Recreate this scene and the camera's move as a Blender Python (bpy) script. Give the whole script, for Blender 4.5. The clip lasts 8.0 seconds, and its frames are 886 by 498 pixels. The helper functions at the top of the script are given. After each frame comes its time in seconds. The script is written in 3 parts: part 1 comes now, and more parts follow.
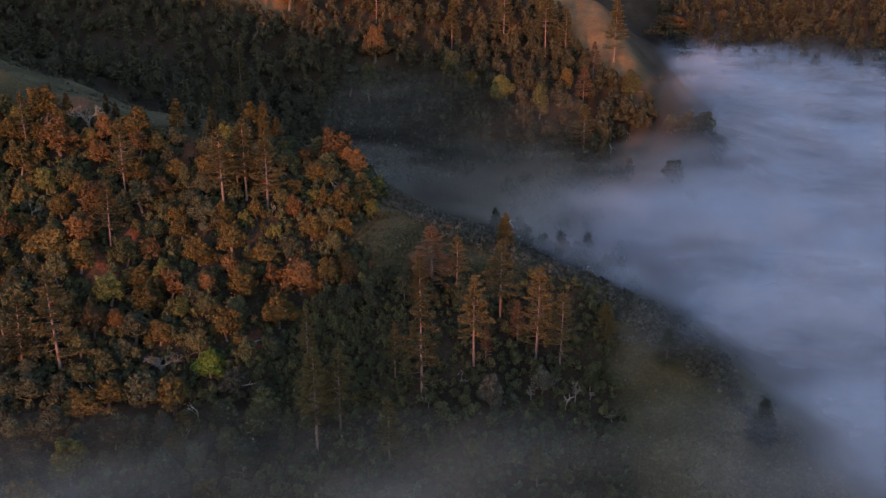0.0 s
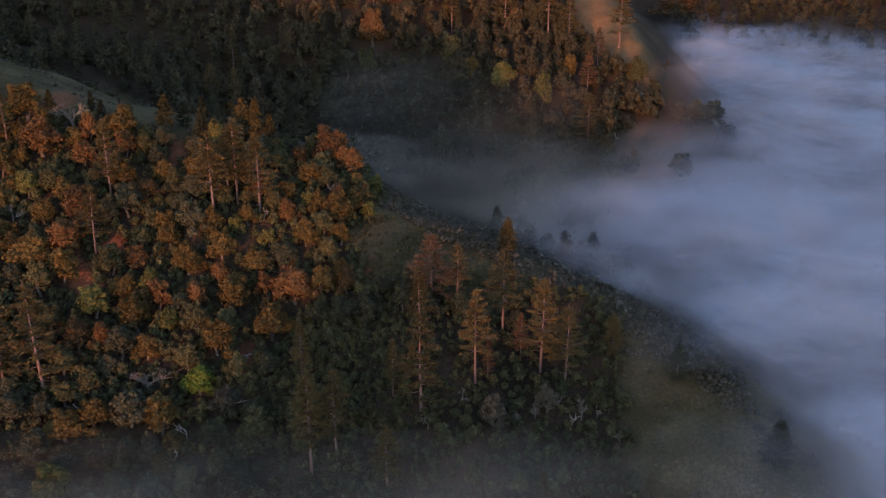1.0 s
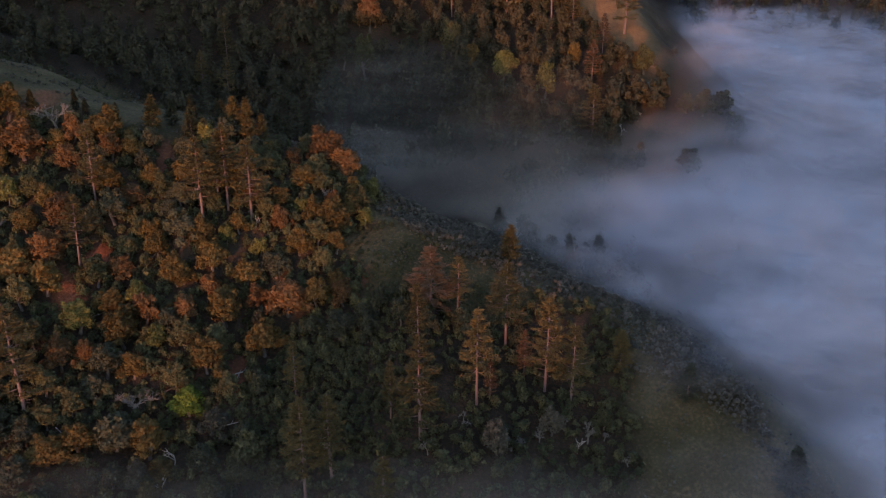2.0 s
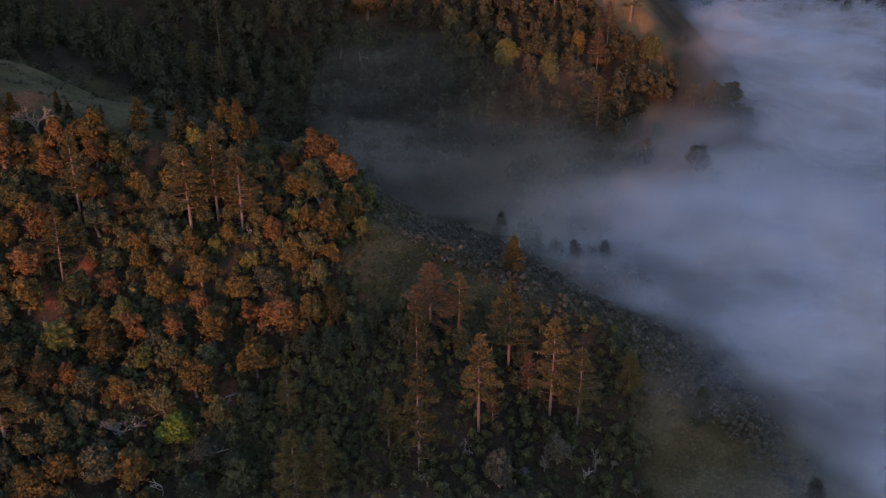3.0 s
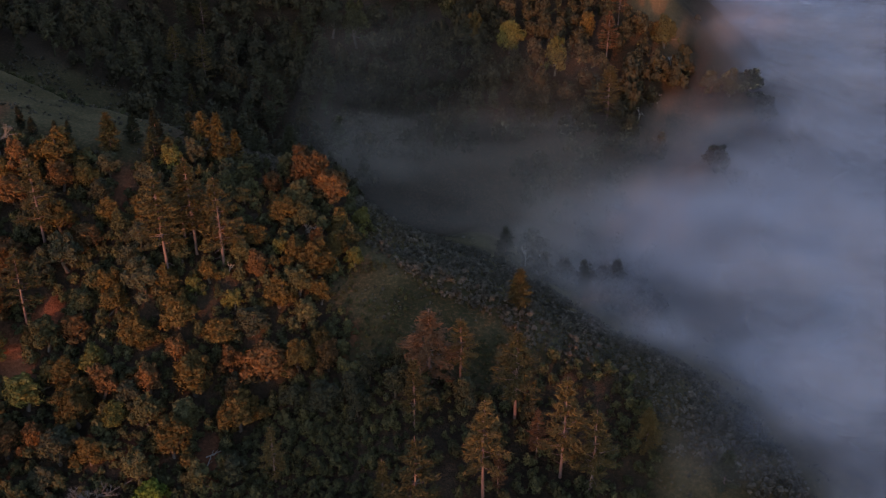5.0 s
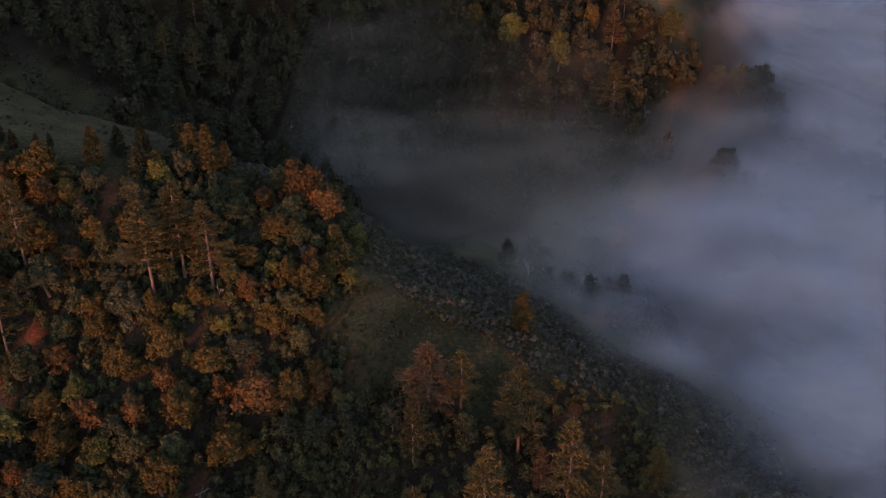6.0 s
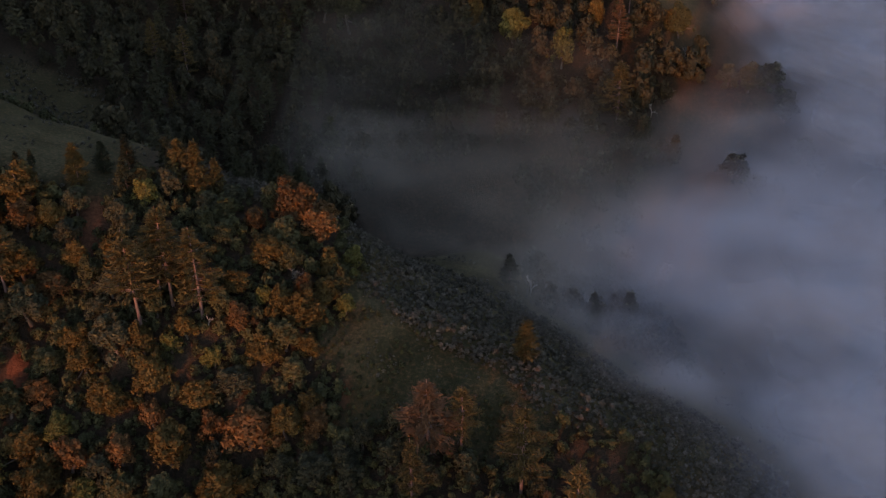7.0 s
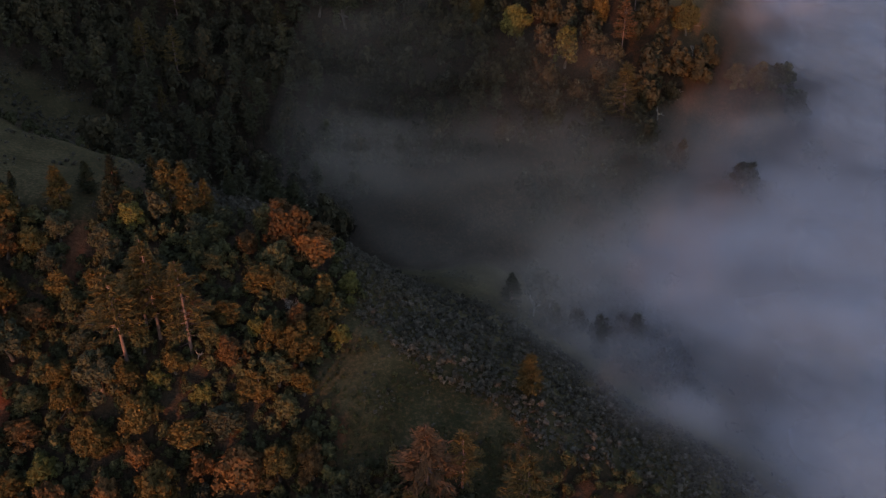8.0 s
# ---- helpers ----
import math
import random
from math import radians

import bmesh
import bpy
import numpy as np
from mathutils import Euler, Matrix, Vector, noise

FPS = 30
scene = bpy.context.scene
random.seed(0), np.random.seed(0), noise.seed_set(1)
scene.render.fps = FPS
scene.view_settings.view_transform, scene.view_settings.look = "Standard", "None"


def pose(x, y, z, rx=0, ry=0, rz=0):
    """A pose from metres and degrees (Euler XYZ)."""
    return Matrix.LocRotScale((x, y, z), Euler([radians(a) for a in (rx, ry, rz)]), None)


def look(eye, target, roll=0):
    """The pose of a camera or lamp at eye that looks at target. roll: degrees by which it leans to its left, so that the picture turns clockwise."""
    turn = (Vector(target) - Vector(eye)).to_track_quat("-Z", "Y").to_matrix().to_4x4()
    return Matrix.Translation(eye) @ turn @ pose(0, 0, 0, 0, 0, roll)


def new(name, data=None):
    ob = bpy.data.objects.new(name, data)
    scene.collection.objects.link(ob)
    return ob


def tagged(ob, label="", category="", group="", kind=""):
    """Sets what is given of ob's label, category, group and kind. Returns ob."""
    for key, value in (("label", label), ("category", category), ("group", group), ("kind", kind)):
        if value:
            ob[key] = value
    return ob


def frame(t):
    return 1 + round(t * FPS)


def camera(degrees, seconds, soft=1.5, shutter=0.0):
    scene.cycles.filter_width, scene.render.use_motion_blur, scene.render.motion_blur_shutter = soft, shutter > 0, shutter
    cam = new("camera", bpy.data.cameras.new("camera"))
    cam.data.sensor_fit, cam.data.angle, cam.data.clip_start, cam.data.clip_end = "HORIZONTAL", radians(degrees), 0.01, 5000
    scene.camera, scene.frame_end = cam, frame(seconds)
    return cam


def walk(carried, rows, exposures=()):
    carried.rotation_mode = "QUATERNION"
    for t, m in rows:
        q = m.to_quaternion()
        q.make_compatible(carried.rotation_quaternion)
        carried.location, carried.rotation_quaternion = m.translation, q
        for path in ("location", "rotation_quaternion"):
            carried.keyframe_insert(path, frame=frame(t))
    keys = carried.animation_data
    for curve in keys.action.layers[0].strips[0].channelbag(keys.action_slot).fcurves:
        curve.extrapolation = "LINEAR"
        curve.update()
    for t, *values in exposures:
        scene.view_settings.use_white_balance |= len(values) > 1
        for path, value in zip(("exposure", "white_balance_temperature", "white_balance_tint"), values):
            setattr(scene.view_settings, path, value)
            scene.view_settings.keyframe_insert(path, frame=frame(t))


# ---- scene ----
cam = camera(48.5, 8.0, soft=1.25)
METRES, EYE, TILT, LEAN, TURN = 110.0, 100.0, -21.0, 0.0, 0.0
ROWS = [
    (0.0, 0.0, 0.0, 0.0, -0.0, 0.0, -0.0),
    (0.5, 0.0001, 0.0477, 0.0392, 0.0, -0.88, 0.04),
    (1.0, -0.0001, 0.0951, 0.0788, -0.01, -1.75, 0.08),
    (1.5, 0.0001, 0.1427, 0.1182, -0.01, -2.62, 0.11),
    (3.0, 0.0005, 0.2867, 0.2377, -0.02, -5.25, 0.24),
    (3.5, 0.0007, 0.3345, 0.2778, -0.02, -6.13, 0.29),
    (4.0, 0.001, 0.3826, 0.3176, -0.04, -7.02, 0.35),
    (4.5, 0.0014, 0.4308, 0.3574, -0.04, -7.89, 0.4),
    (6.0, 0.0024, 0.5756, 0.4791, -0.08, -10.6, 0.49),
    (6.5, 0.0024, 0.6238, 0.5191, -0.11, -11.49, 0.52),
    (7.0, 0.0025, 0.672, 0.5595, -0.14, -12.39, 0.54),
    (7.5, 0.0026, 0.7207, 0.5992, -0.16, -13.27, 0.56),
    (8.0, 0.0025, 0.7689, 0.6393, -0.2, -14.17, 0.6),
]
EXPOSURES = [(0.0, 1.18, 7000, 33), (4.0, 0.94, 7300, 35), (8.0, 0.65, 8150, 37)]
walk(cam, [(t, pose(0, 0, EYE, TILT, LEAN, TURN) @ pose(METRES * x, METRES * y, METRES * z, 90 + pitch, roll, yaw)) for t, x, y, z, yaw, pitch, roll in ROWS], EXPOSURES)

# ---- world, sun, exposure ----
SUN_FROM = (-0.35, -1.0)          # the side the low sun shines from
SUN_UP = 3.0                     # its height in degrees
scene.cycles.transparent_max_bounces = 32
world = bpy.data.worlds.new("dawn_sky")
scene.world = world
world.use_nodes = True
sky = world.node_tree.nodes.new("ShaderNodeTexSky")
sky.sky_type, sky.sun_disc = "NISHITA", False
sky.sun_elevation, sky.sun_rotation = radians(SUN_UP), math.atan2(SUN_FROM[0], SUN_FROM[1])
sky.air_density, sky.dust_density, sky.ozone_density = 1.0, 0.6, 2.0
world.node_tree.links.new(sky.outputs[0], world.node_tree.nodes["Background"].inputs[0])
world.node_tree.nodes["Background"].inputs[1].default_value = 0.42
lamp = bpy.data.lights.new("sun", "SUN")
lamp.energy, lamp.color, lamp.angle = 1.7, (1.0, 0.39, 0.19), radians(1.0)
sun = new("sun", lamp)
sun.matrix_basis = look((900 * SUN_FROM[0], 900 * SUN_FROM[1], 900 * math.tan(radians(SUN_UP)) * math.hypot(*SUN_FROM)), (0, 0, 0))

# ---- materials ----
def material(name, rough=0.8, spec=0.2):
    m = bpy.data.materials.new(name)
    m.use_nodes = True
    b = m.node_tree.nodes["Principled BSDF"]
    b.inputs["Roughness"].default_value, b.inputs["Specular IOR Level"].default_value = rough, spec
    return m, m.node_tree.nodes, m.node_tree.links, b


def ramp(nodes, stops):
    r = nodes.new("ShaderNodeValToRGB")
    while len(r.color_ramp.elements) < len(stops):
        r.color_ramp.elements.new(0.5)
    for e, (at, c) in zip(r.color_ramp.elements, stops):
        e.position, e.color = at, (*c, 1)
    return r


def noise_node(nodes, links, scale, detail=3.0, rough=0.55, vector=None):
    n = nodes.new("ShaderNodeTexNoise")
    n.inputs["Scale"].default_value, n.inputs["Detail"].default_value, n.inputs["Roughness"].default_value = scale, detail, rough
    if vector is None:
        vector = nodes.new("ShaderNodeNewGeometry").outputs["Position"]
    links.new(vector, n.inputs["Vector"])
    return n


def calc(nodes, links, op, a, b, clamp=False):
    n = nodes.new("ShaderNodeMath")
    n.operation, n.use_clamp = op, clamp
    for s, v in zip(n.inputs, (a, b)):
        if isinstance(v, (int, float)):
            s.default_value = v
        else:
            links.new(v, s)
    return n.outputs[0]


def foliage(name, dark, mid, light, joined=False, through_light=0.18):
    """Leaves: each tree has a tint of its own, each clump another, and old and young leaves lie in drifts."""
    m, n, l, b = material(name, 0.75, 0.15)
    if joined:
        own = n.new("ShaderNodeAttribute")
        own.attribute_name = "tint"
        own = own.outputs["Fac"]
    else:
        own = n.new("ShaderNodeObjectInfo").outputs["Random"]
    isle = n.new("ShaderNodeNewGeometry").outputs["Random Per Island"]
    drift = noise_node(n, l, 0.55, 2.0).outputs["Fac"]
    mixed = calc(n, l, "ADD", calc(n, l, "MULTIPLY", own, 0.42), calc(n, l, "MULTIPLY", isle, 0.30))
    mixed = calc(n, l, "ADD", mixed, calc(n, l, "MULTIPLY", calc(n, l, "SUBTRACT", drift, 0.22), 0.5))
    r = ramp(n, [(0.1, dark), (0.5, mid), (0.95, light)])
    l.new(mixed, r.inputs[0])
    l.new(r.outputs[0], b.inputs["Base Color"])
    t = n.new("ShaderNodeBsdfTranslucent")
    l.new(r.outputs[0], t.inputs[0])
    mx = n.new("ShaderNodeMixShader")
    mx.inputs[0].default_value = through_light
    l.new(b.outputs[0], mx.inputs[1])
    l.new(t.outputs[0], mx.inputs[2])
    l.new(mx.outputs[0], n["Material Output"].inputs[0])
    return m


def bark(name, dark, light, scale=2.5):
    m, n, l, b = material(name, 0.9, 0.1)
    tc = n.new("ShaderNodeTexCoord")
    mp = n.new("ShaderNodeMapping")
    mp.inputs["Scale"].default_value = (1, 1, 0.25)
    l.new(tc.outputs["Object"], mp.inputs[0])
    f = noise_node(n, l, scale * 2, 5, 0.65, mp.outputs[0])
    r = ramp(n, [(0.3, dark), (0.7, light)])
    l.new(f.outputs["Fac"], r.inputs[0])
    l.new(r.outputs[0], b.inputs["Base Color"])
    bp = n.new("ShaderNodeBump")
    bp.inputs["Strength"].default_value, bp.inputs["Distance"].default_value = 0.6, 0.06
    l.new(f.outputs["Fac"], bp.inputs["Height"])
    l.new(bp.outputs[0], b.inputs["Normal"])
    return m


LEAF = {
    "golden": foliage("golden_oak_leaves", (0.040, 0.033, 0.013), (0.098, 0.072, 0.025), (0.175, 0.124, 0.042)),
    "rust": foliage("rust_oak_leaves", (0.052, 0.034, 0.017), (0.12, 0.07, 0.03), (0.195, 0.112, 0.048)),
    "olive": foliage("olive_oak_leaves", (0.032, 0.038, 0.02), (0.072, 0.076, 0.036), (0.13, 0.126, 0.06)),
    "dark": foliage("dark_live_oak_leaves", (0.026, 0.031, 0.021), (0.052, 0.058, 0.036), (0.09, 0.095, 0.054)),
    "lime": foliage("lime_leaves", (0.05, 0.055, 0.018), (0.105, 0.108, 0.034), (0.17, 0.165, 0.055)),
    "bright": foliage("spring_green_leaves", (0.055, 0.085, 0.016), (0.11, 0.165, 0.03), (0.18, 0.25, 0.052)),
    "grey": foliage("grey_green_leaves", (0.04, 0.041, 0.03), (0.077, 0.076, 0.056), (0.13, 0.127, 0.095)),
}
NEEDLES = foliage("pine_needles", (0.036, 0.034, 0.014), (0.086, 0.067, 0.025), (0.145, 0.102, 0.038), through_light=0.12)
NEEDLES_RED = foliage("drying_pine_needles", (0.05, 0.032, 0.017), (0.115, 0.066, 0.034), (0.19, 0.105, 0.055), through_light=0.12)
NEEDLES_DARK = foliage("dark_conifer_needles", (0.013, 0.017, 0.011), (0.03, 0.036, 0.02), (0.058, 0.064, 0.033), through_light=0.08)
FAR_LEAF = foliage("far_leaves", (0.026, 0.029, 0.018), (0.064, 0.061, 0.036), (0.135, 0.078, 0.038), joined=True)
FAR_NEEDLES = foliage("far_needles", (0.038, 0.043, 0.027), (0.068, 0.068, 0.038), (0.12, 0.10, 0.045), joined=True, through_light=0.1)
SHRUB_LEAF = foliage("chaparral_leaves", (0.032, 0.038, 0.022), (0.078, 0.084, 0.04), (0.14, 0.135, 0.06), joined=True)
SAGE_LEAF = foliage("sage_leaves", (0.034, 0.034, 0.025), (0.082, 0.078, 0.06), (0.18, 0.166, 0.135), joined=True)
BARK_PINE = bark("pine_bark", (0.085, 0.06, 0.054), (0.25, 0.18, 0.165))
BARK_OAK = bark("oak_bark", (0.05, 0.042, 0.035), (0.17, 0.15, 0.13))
BARK_GREY = bark("lichened_twigs", (0.08, 0.075, 0.065), (0.21, 0.20, 0.175), 4)
BARK_DEAD = bark("weathered_wood", (0.17, 0.155, 0.14), (0.40, 0.37, 0.33), 4)


def ground_material():
    m, n, l, b = material("hillside", 0.95, 0.08)
    cover = {}
    for key in ("dark_turf", "straw", "litter", "soil"):
        a = n.new("ShaderNodeAttribute")
        a.attribute_name = key
        cover[key] = a.outputs["Fac"]
    coarse, fine = noise_node(n, l, 0.09, 5, 0.6), noise_node(n, l, 1.4, 6, 0.7)
    both = calc(n, l, "ADD", calc(n, l, "MULTIPLY", coarse.outputs["Fac"], 0.5), calc(n, l, "MULTIPLY", fine.outputs["Fac"], 0.5))
    grass = ramp(n, [(0.32, (0.030, 0.029, 0.014)), (0.5, (0.060, 0.055, 0.028)), (0.68, (0.125, 0.106, 0.060))])
    litter = ramp(n, [(0.32, (0.022, 0.018, 0.013)), (0.5, (0.042, 0.033, 0.023)), (0.7, (0.08, 0.06, 0.04))])
    soil = ramp(n, [(0.3, (0.10, 0.034, 0.019)), (0.5, (0.21, 0.078, 0.04)), (0.7, (0.32, 0.14, 0.075))])
    straw = ramp(n, [(0.32, (0.11, 0.066, 0.032)), (0.5, (0.19, 0.115, 0.055)), (0.68, (0.29, 0.18, 0.09))])
    dark_turf = ramp(n, [(0.32, (0.018, 0.021, 0.010)), (0.5, (0.036, 0.037, 0.018)), (0.68, (0.075, 0.07, 0.036))])
    for r in (grass, dark_turf, straw, litter, soil):
        l.new(both, r.inputs[0])
    last = grass.outputs[0]
    for key, r in (("dark_turf", dark_turf), ("straw", straw), ("litter", litter), ("soil", soil)):
        edge = calc(n, l, "ADD", cover[key], calc(n, l, "MULTIPLY", calc(n, l, "SUBTRACT", fine.outputs["Fac"], 0.5), 0.9), True)
        mx = n.new("ShaderNodeMix")
        mx.data_type = "RGBA"
        l.new(edge, mx.inputs["Factor"])
        l.new(last, mx.inputs["A"])
        l.new(r.outputs[0], mx.inputs["B"])
        last = mx.outputs["Result"]
    l.new(last, b.inputs["Base Color"])
    bp = n.new("ShaderNodeBump")
    bp.inputs["Strength"].default_value, bp.inputs["Distance"].default_value = 0.8, 0.5
    l.new(fine.outputs["Fac"], bp.inputs["Height"])
    l.new(bp.outputs[0], b.inputs["Normal"])
    return m


def fog_material():
    """Thin veils of droplets: tinted as if by skylight and sun warmth, half let through, torn by the breeze."""
    m = bpy.data.materials.new("fog_droplets")
    m.use_nodes = True
    n, l = m.node_tree.nodes, m.node_tree.links
    n.remove(n["Principled BSDF"])
    d, t, mx, clear, out = n.new("ShaderNodeBsdfDiffuse"), n.new("ShaderNodeBsdfTranslucent"), n.new("ShaderNodeMixShader"), n.new("ShaderNodeBsdfTransparent"), n.new("ShaderNodeMixShader")
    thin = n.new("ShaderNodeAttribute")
    thin.attribute_name = "warm_tint"
    # light put into the colour: blue for deep fog, warm for thin mist
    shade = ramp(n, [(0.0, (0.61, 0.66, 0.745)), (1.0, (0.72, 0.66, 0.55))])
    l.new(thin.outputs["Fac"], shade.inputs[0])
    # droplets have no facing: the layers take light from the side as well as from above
    wild = noise_node(n, l, 0.07, 2.0)
    facing = n.new("ShaderNodeVectorMath")
    facing.operation = "SUBTRACT"
    l.new(wild.outputs["Color"], facing.inputs[0])
    facing.inputs[1].default_value = (0.58, 0.66, 0.05)
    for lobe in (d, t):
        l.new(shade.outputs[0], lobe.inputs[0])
        l.new(facing.outputs[0], lobe.inputs["Normal"])
    mx.inputs[0].default_value = 0.35
    l.new(d.outputs[0], mx.inputs[1])
    l.new(t.outputs[0], mx.inputs[2])
    a = n.new("ShaderNodeAttribute")
    a.attribute_name = "veil"
    mp = n.new("ShaderNodeMapping")
    mp.inputs["Scale"].default_value = (0.7, 1.0, 2.2)
    mp.inputs["Rotation"].default_value = (0, 0, 0.5)
    l.new(n.new("ShaderNodeNewGeometry").outputs["Position"], mp.inputs[0])
    big, small = noise_node(n, l, 0.022, 3, 0.5, mp.outputs[0]), noise_node(n, l, 0.06, 3, 0.5, mp.outputs[0])
    puff = calc(n, l, "ADD", calc(n, l, "MULTIPLY", big.outputs["Fac"], 6.8), calc(n, l, "MULTIPLY", small.outputs["Fac"], 2.4))
    puff = calc(n, l, "MAXIMUM", calc(n, l, "SUBTRACT", puff, 3.82), 0.2)
    l.new(calc(n, l, "MULTIPLY", a.outputs["Fac"], puff, True), out.inputs[0])
    l.new(clear.outputs[0], out.inputs[1])
    l.new(mx.outputs[0], out.inputs[2])
    l.new(out.outputs[0], n["Material Output"].inputs[0])
    return m


# ---- mesh helpers ----
def mesh_of(name, pieces, mat, smooth=False, **fields):
    """One mesh out of (vertices, faces) arrays; fields are float values at the vertices."""
    counts = np.cumsum([0] + [len(v) for v, _ in pieces])
    verts = np.concatenate([v for v, _ in pieces]).astype(np.float32)
    loops, sizes = [], []
    for off, (_, f) in zip(counts, pieces):
        f = np.asarray(f)
        loops.append((f + off).ravel())
        sizes.append(np.full(len(f), f.shape[1]))
    loops, sizes = np.concatenate(loops).astype(np.int32), np.concatenate(sizes).astype(np.int32)
    me = bpy.data.meshes.new(name)
    me.vertices.add(len(verts))
    me.vertices.foreach_set("co", verts.ravel())
    me.loops.add(len(loops))
    me.loops.foreach_set("vertex_index", loops)
    me.polygons.add(len(sizes))
    me.polygons.foreach_set("loop_start", np.concatenate([[0], np.cumsum(sizes)[:-1]]).astype(np.int32))
    me.polygons.foreach_set("loop_total", sizes)
    me.polygons.foreach_set("use_smooth", np.full(len(sizes), smooth))
    for key, values in fields.items():
        me.attributes.new(key, "FLOAT", "POINT").data.foreach_set("value", np.asarray(values, np.float32))
    me.materials.append(mat)
    me.update(calc_edges=True)
    return me


def unit(v):
    return v / (np.linalg.norm(v, axis=-1, keepdims=True) + 1e-9)


def leaves(rng, centres, normals, size, stretch=1.0, along=None):
    """A small uneven three-cornered leaf spray at each centre."""
    n = len(centres)
    a = unit(np.cross(normals, rng.normal(size=(n, 3)))) if along is None else unit(along)
    b = unit(np.cross(normals, a))
    s = (size * rng.uniform(0.6, 1.35, n))[:, None]
    v = np.empty((n, 3, 3))
    for i, (p, q) in enumerate(((-1.0, 0.9), (-0.8, -1.0), (1.35, 0.05))):
        v[:, i] = centres + a * s * stretch * (p + rng.uniform(-0.3, 0.3, (n, 1))) + b * s * (q + rng.uniform(-0.3, 0.3, (n, 1)))
    return v.reshape(-1, 3), np.arange(3 * n).reshape(n, 3)


def ball(level):
    bm = bmesh.new()
    bmesh.ops.create_icosphere(bm, subdivisions=level, radius=1)
    v = np.array([x.co[:] for x in bm.verts])
    f = np.array([[x.index for x in p.verts] for p in bm.faces])
    bm.free()
    return v, f


BALLS = {k: ball(k) for k in (0, 1, 2)}


def tube(points, radii, sides=6):
    """A tapered limb along points."""
    points = np.asarray(points, float)
    way = unit(np.gradient(points, axis=0))
    side = unit(np.cross(way, np.array([0.31, 0.9, 0.2])))
    up = np.cross(way, side)
    ang = np.linspace(0, 2 * np.pi, sides, endpoint=False)
    ring = np.cos(ang)[None, :, None] * side[:, None] + np.sin(ang)[None, :, None] * up[:, None]
    v = points[:, None] + ring * np.asarray(radii, float)[:, None, None]
    k, f = len(points), []
    for i in range(k - 1):
        for j in range(sides):
            f.append((i * sides + j, i * sides + (j + 1) % sides, (i + 1) * sides + (j + 1) % sides, (i + 1) * sides + j))
    return v.reshape(-1, 3), np.array(f)


def oak_shape(rng, clumps, leaf, core, flat=1.0, lobes_most=16, long_lobes=(0.7, 1.1)):
    """A crown about 2 across and 2 high on the origin: lobes round a dome, each roughened with leaf clumps. Also the limbs."""
    parts, limbs = [], []
    lobes = []
    count = rng.integers(lobes_most - 5, lobes_most)
    for i in range(count):
        a = i * 2.4 + rng.uniform(-0.6, 0.6)
        h = rng.uniform(0.0, 1.0)
        r = rng.uniform(0.25, 0.8) * (1 - 0.62 * h)
        lobes.append((np.array([r * np.cos(a), r * np.sin(a), (0.36 + 1.1 * h) * flat]), rng.uniform(0.13, 0.36) * (1 - 0.25 * h) * (1.12 - 0.014 * count)))
    lobes.append((np.array([0, 0, 0.85 * flat]), 0.5))
    area = np.array([r * r for _, r in lobes])
    for (c, r), share in zip(lobes, area / area.sum()):
        n = max(int(clumps * share), 8)
        d = rng.normal(size=(n, 3))
        d[:, 2] += 0.4
        d = unit(d)
        tall = rng.uniform(*long_lobes)
        squash = np.array([1, 1, tall])
        p = c + d * squash * r * (0.72 + 0.5 * rng.random((n, 1)) ** 1.3)
        p[:, :2] -= (p[:, :2] - c[:2]) * np.clip((p[:, 2:] - c[2]) / r, 0, 1) * 0.3
        parts.append(leaves(rng, p, unit(d + rng.normal(size=(n, 3)) * 0.55), leaf))
        v, f = BALLS[core]
        parts.append((c + v * squash * r * 0.68 * rng.uniform(0.8, 1.1, (len(v), 1)), f))
        limbs.append((c, r))
    return parts, limbs


def oak_wood(rng, limbs, flat=1.0):
    lean = rng.uniform(-0.12, 0.12, 2)
    fork = np.array([lean[0], lean[1], 0.42 * flat])
    out = [tube([(0, 0, -0.12), (lean[0] * 0.3, lean[1] * 0.3, 0.15), fork], [0.085, 0.062, 0.05], 7)]
    for c, r in limbs[::4]:
        mid = fork * 0.45 + c * 0.55 + rng.uniform(-0.08, 0.08, 3)
        out.append(tube([fork - (0, 0, 0.03), mid, c], [0.042, 0.026, 0.01], 5))
    return out


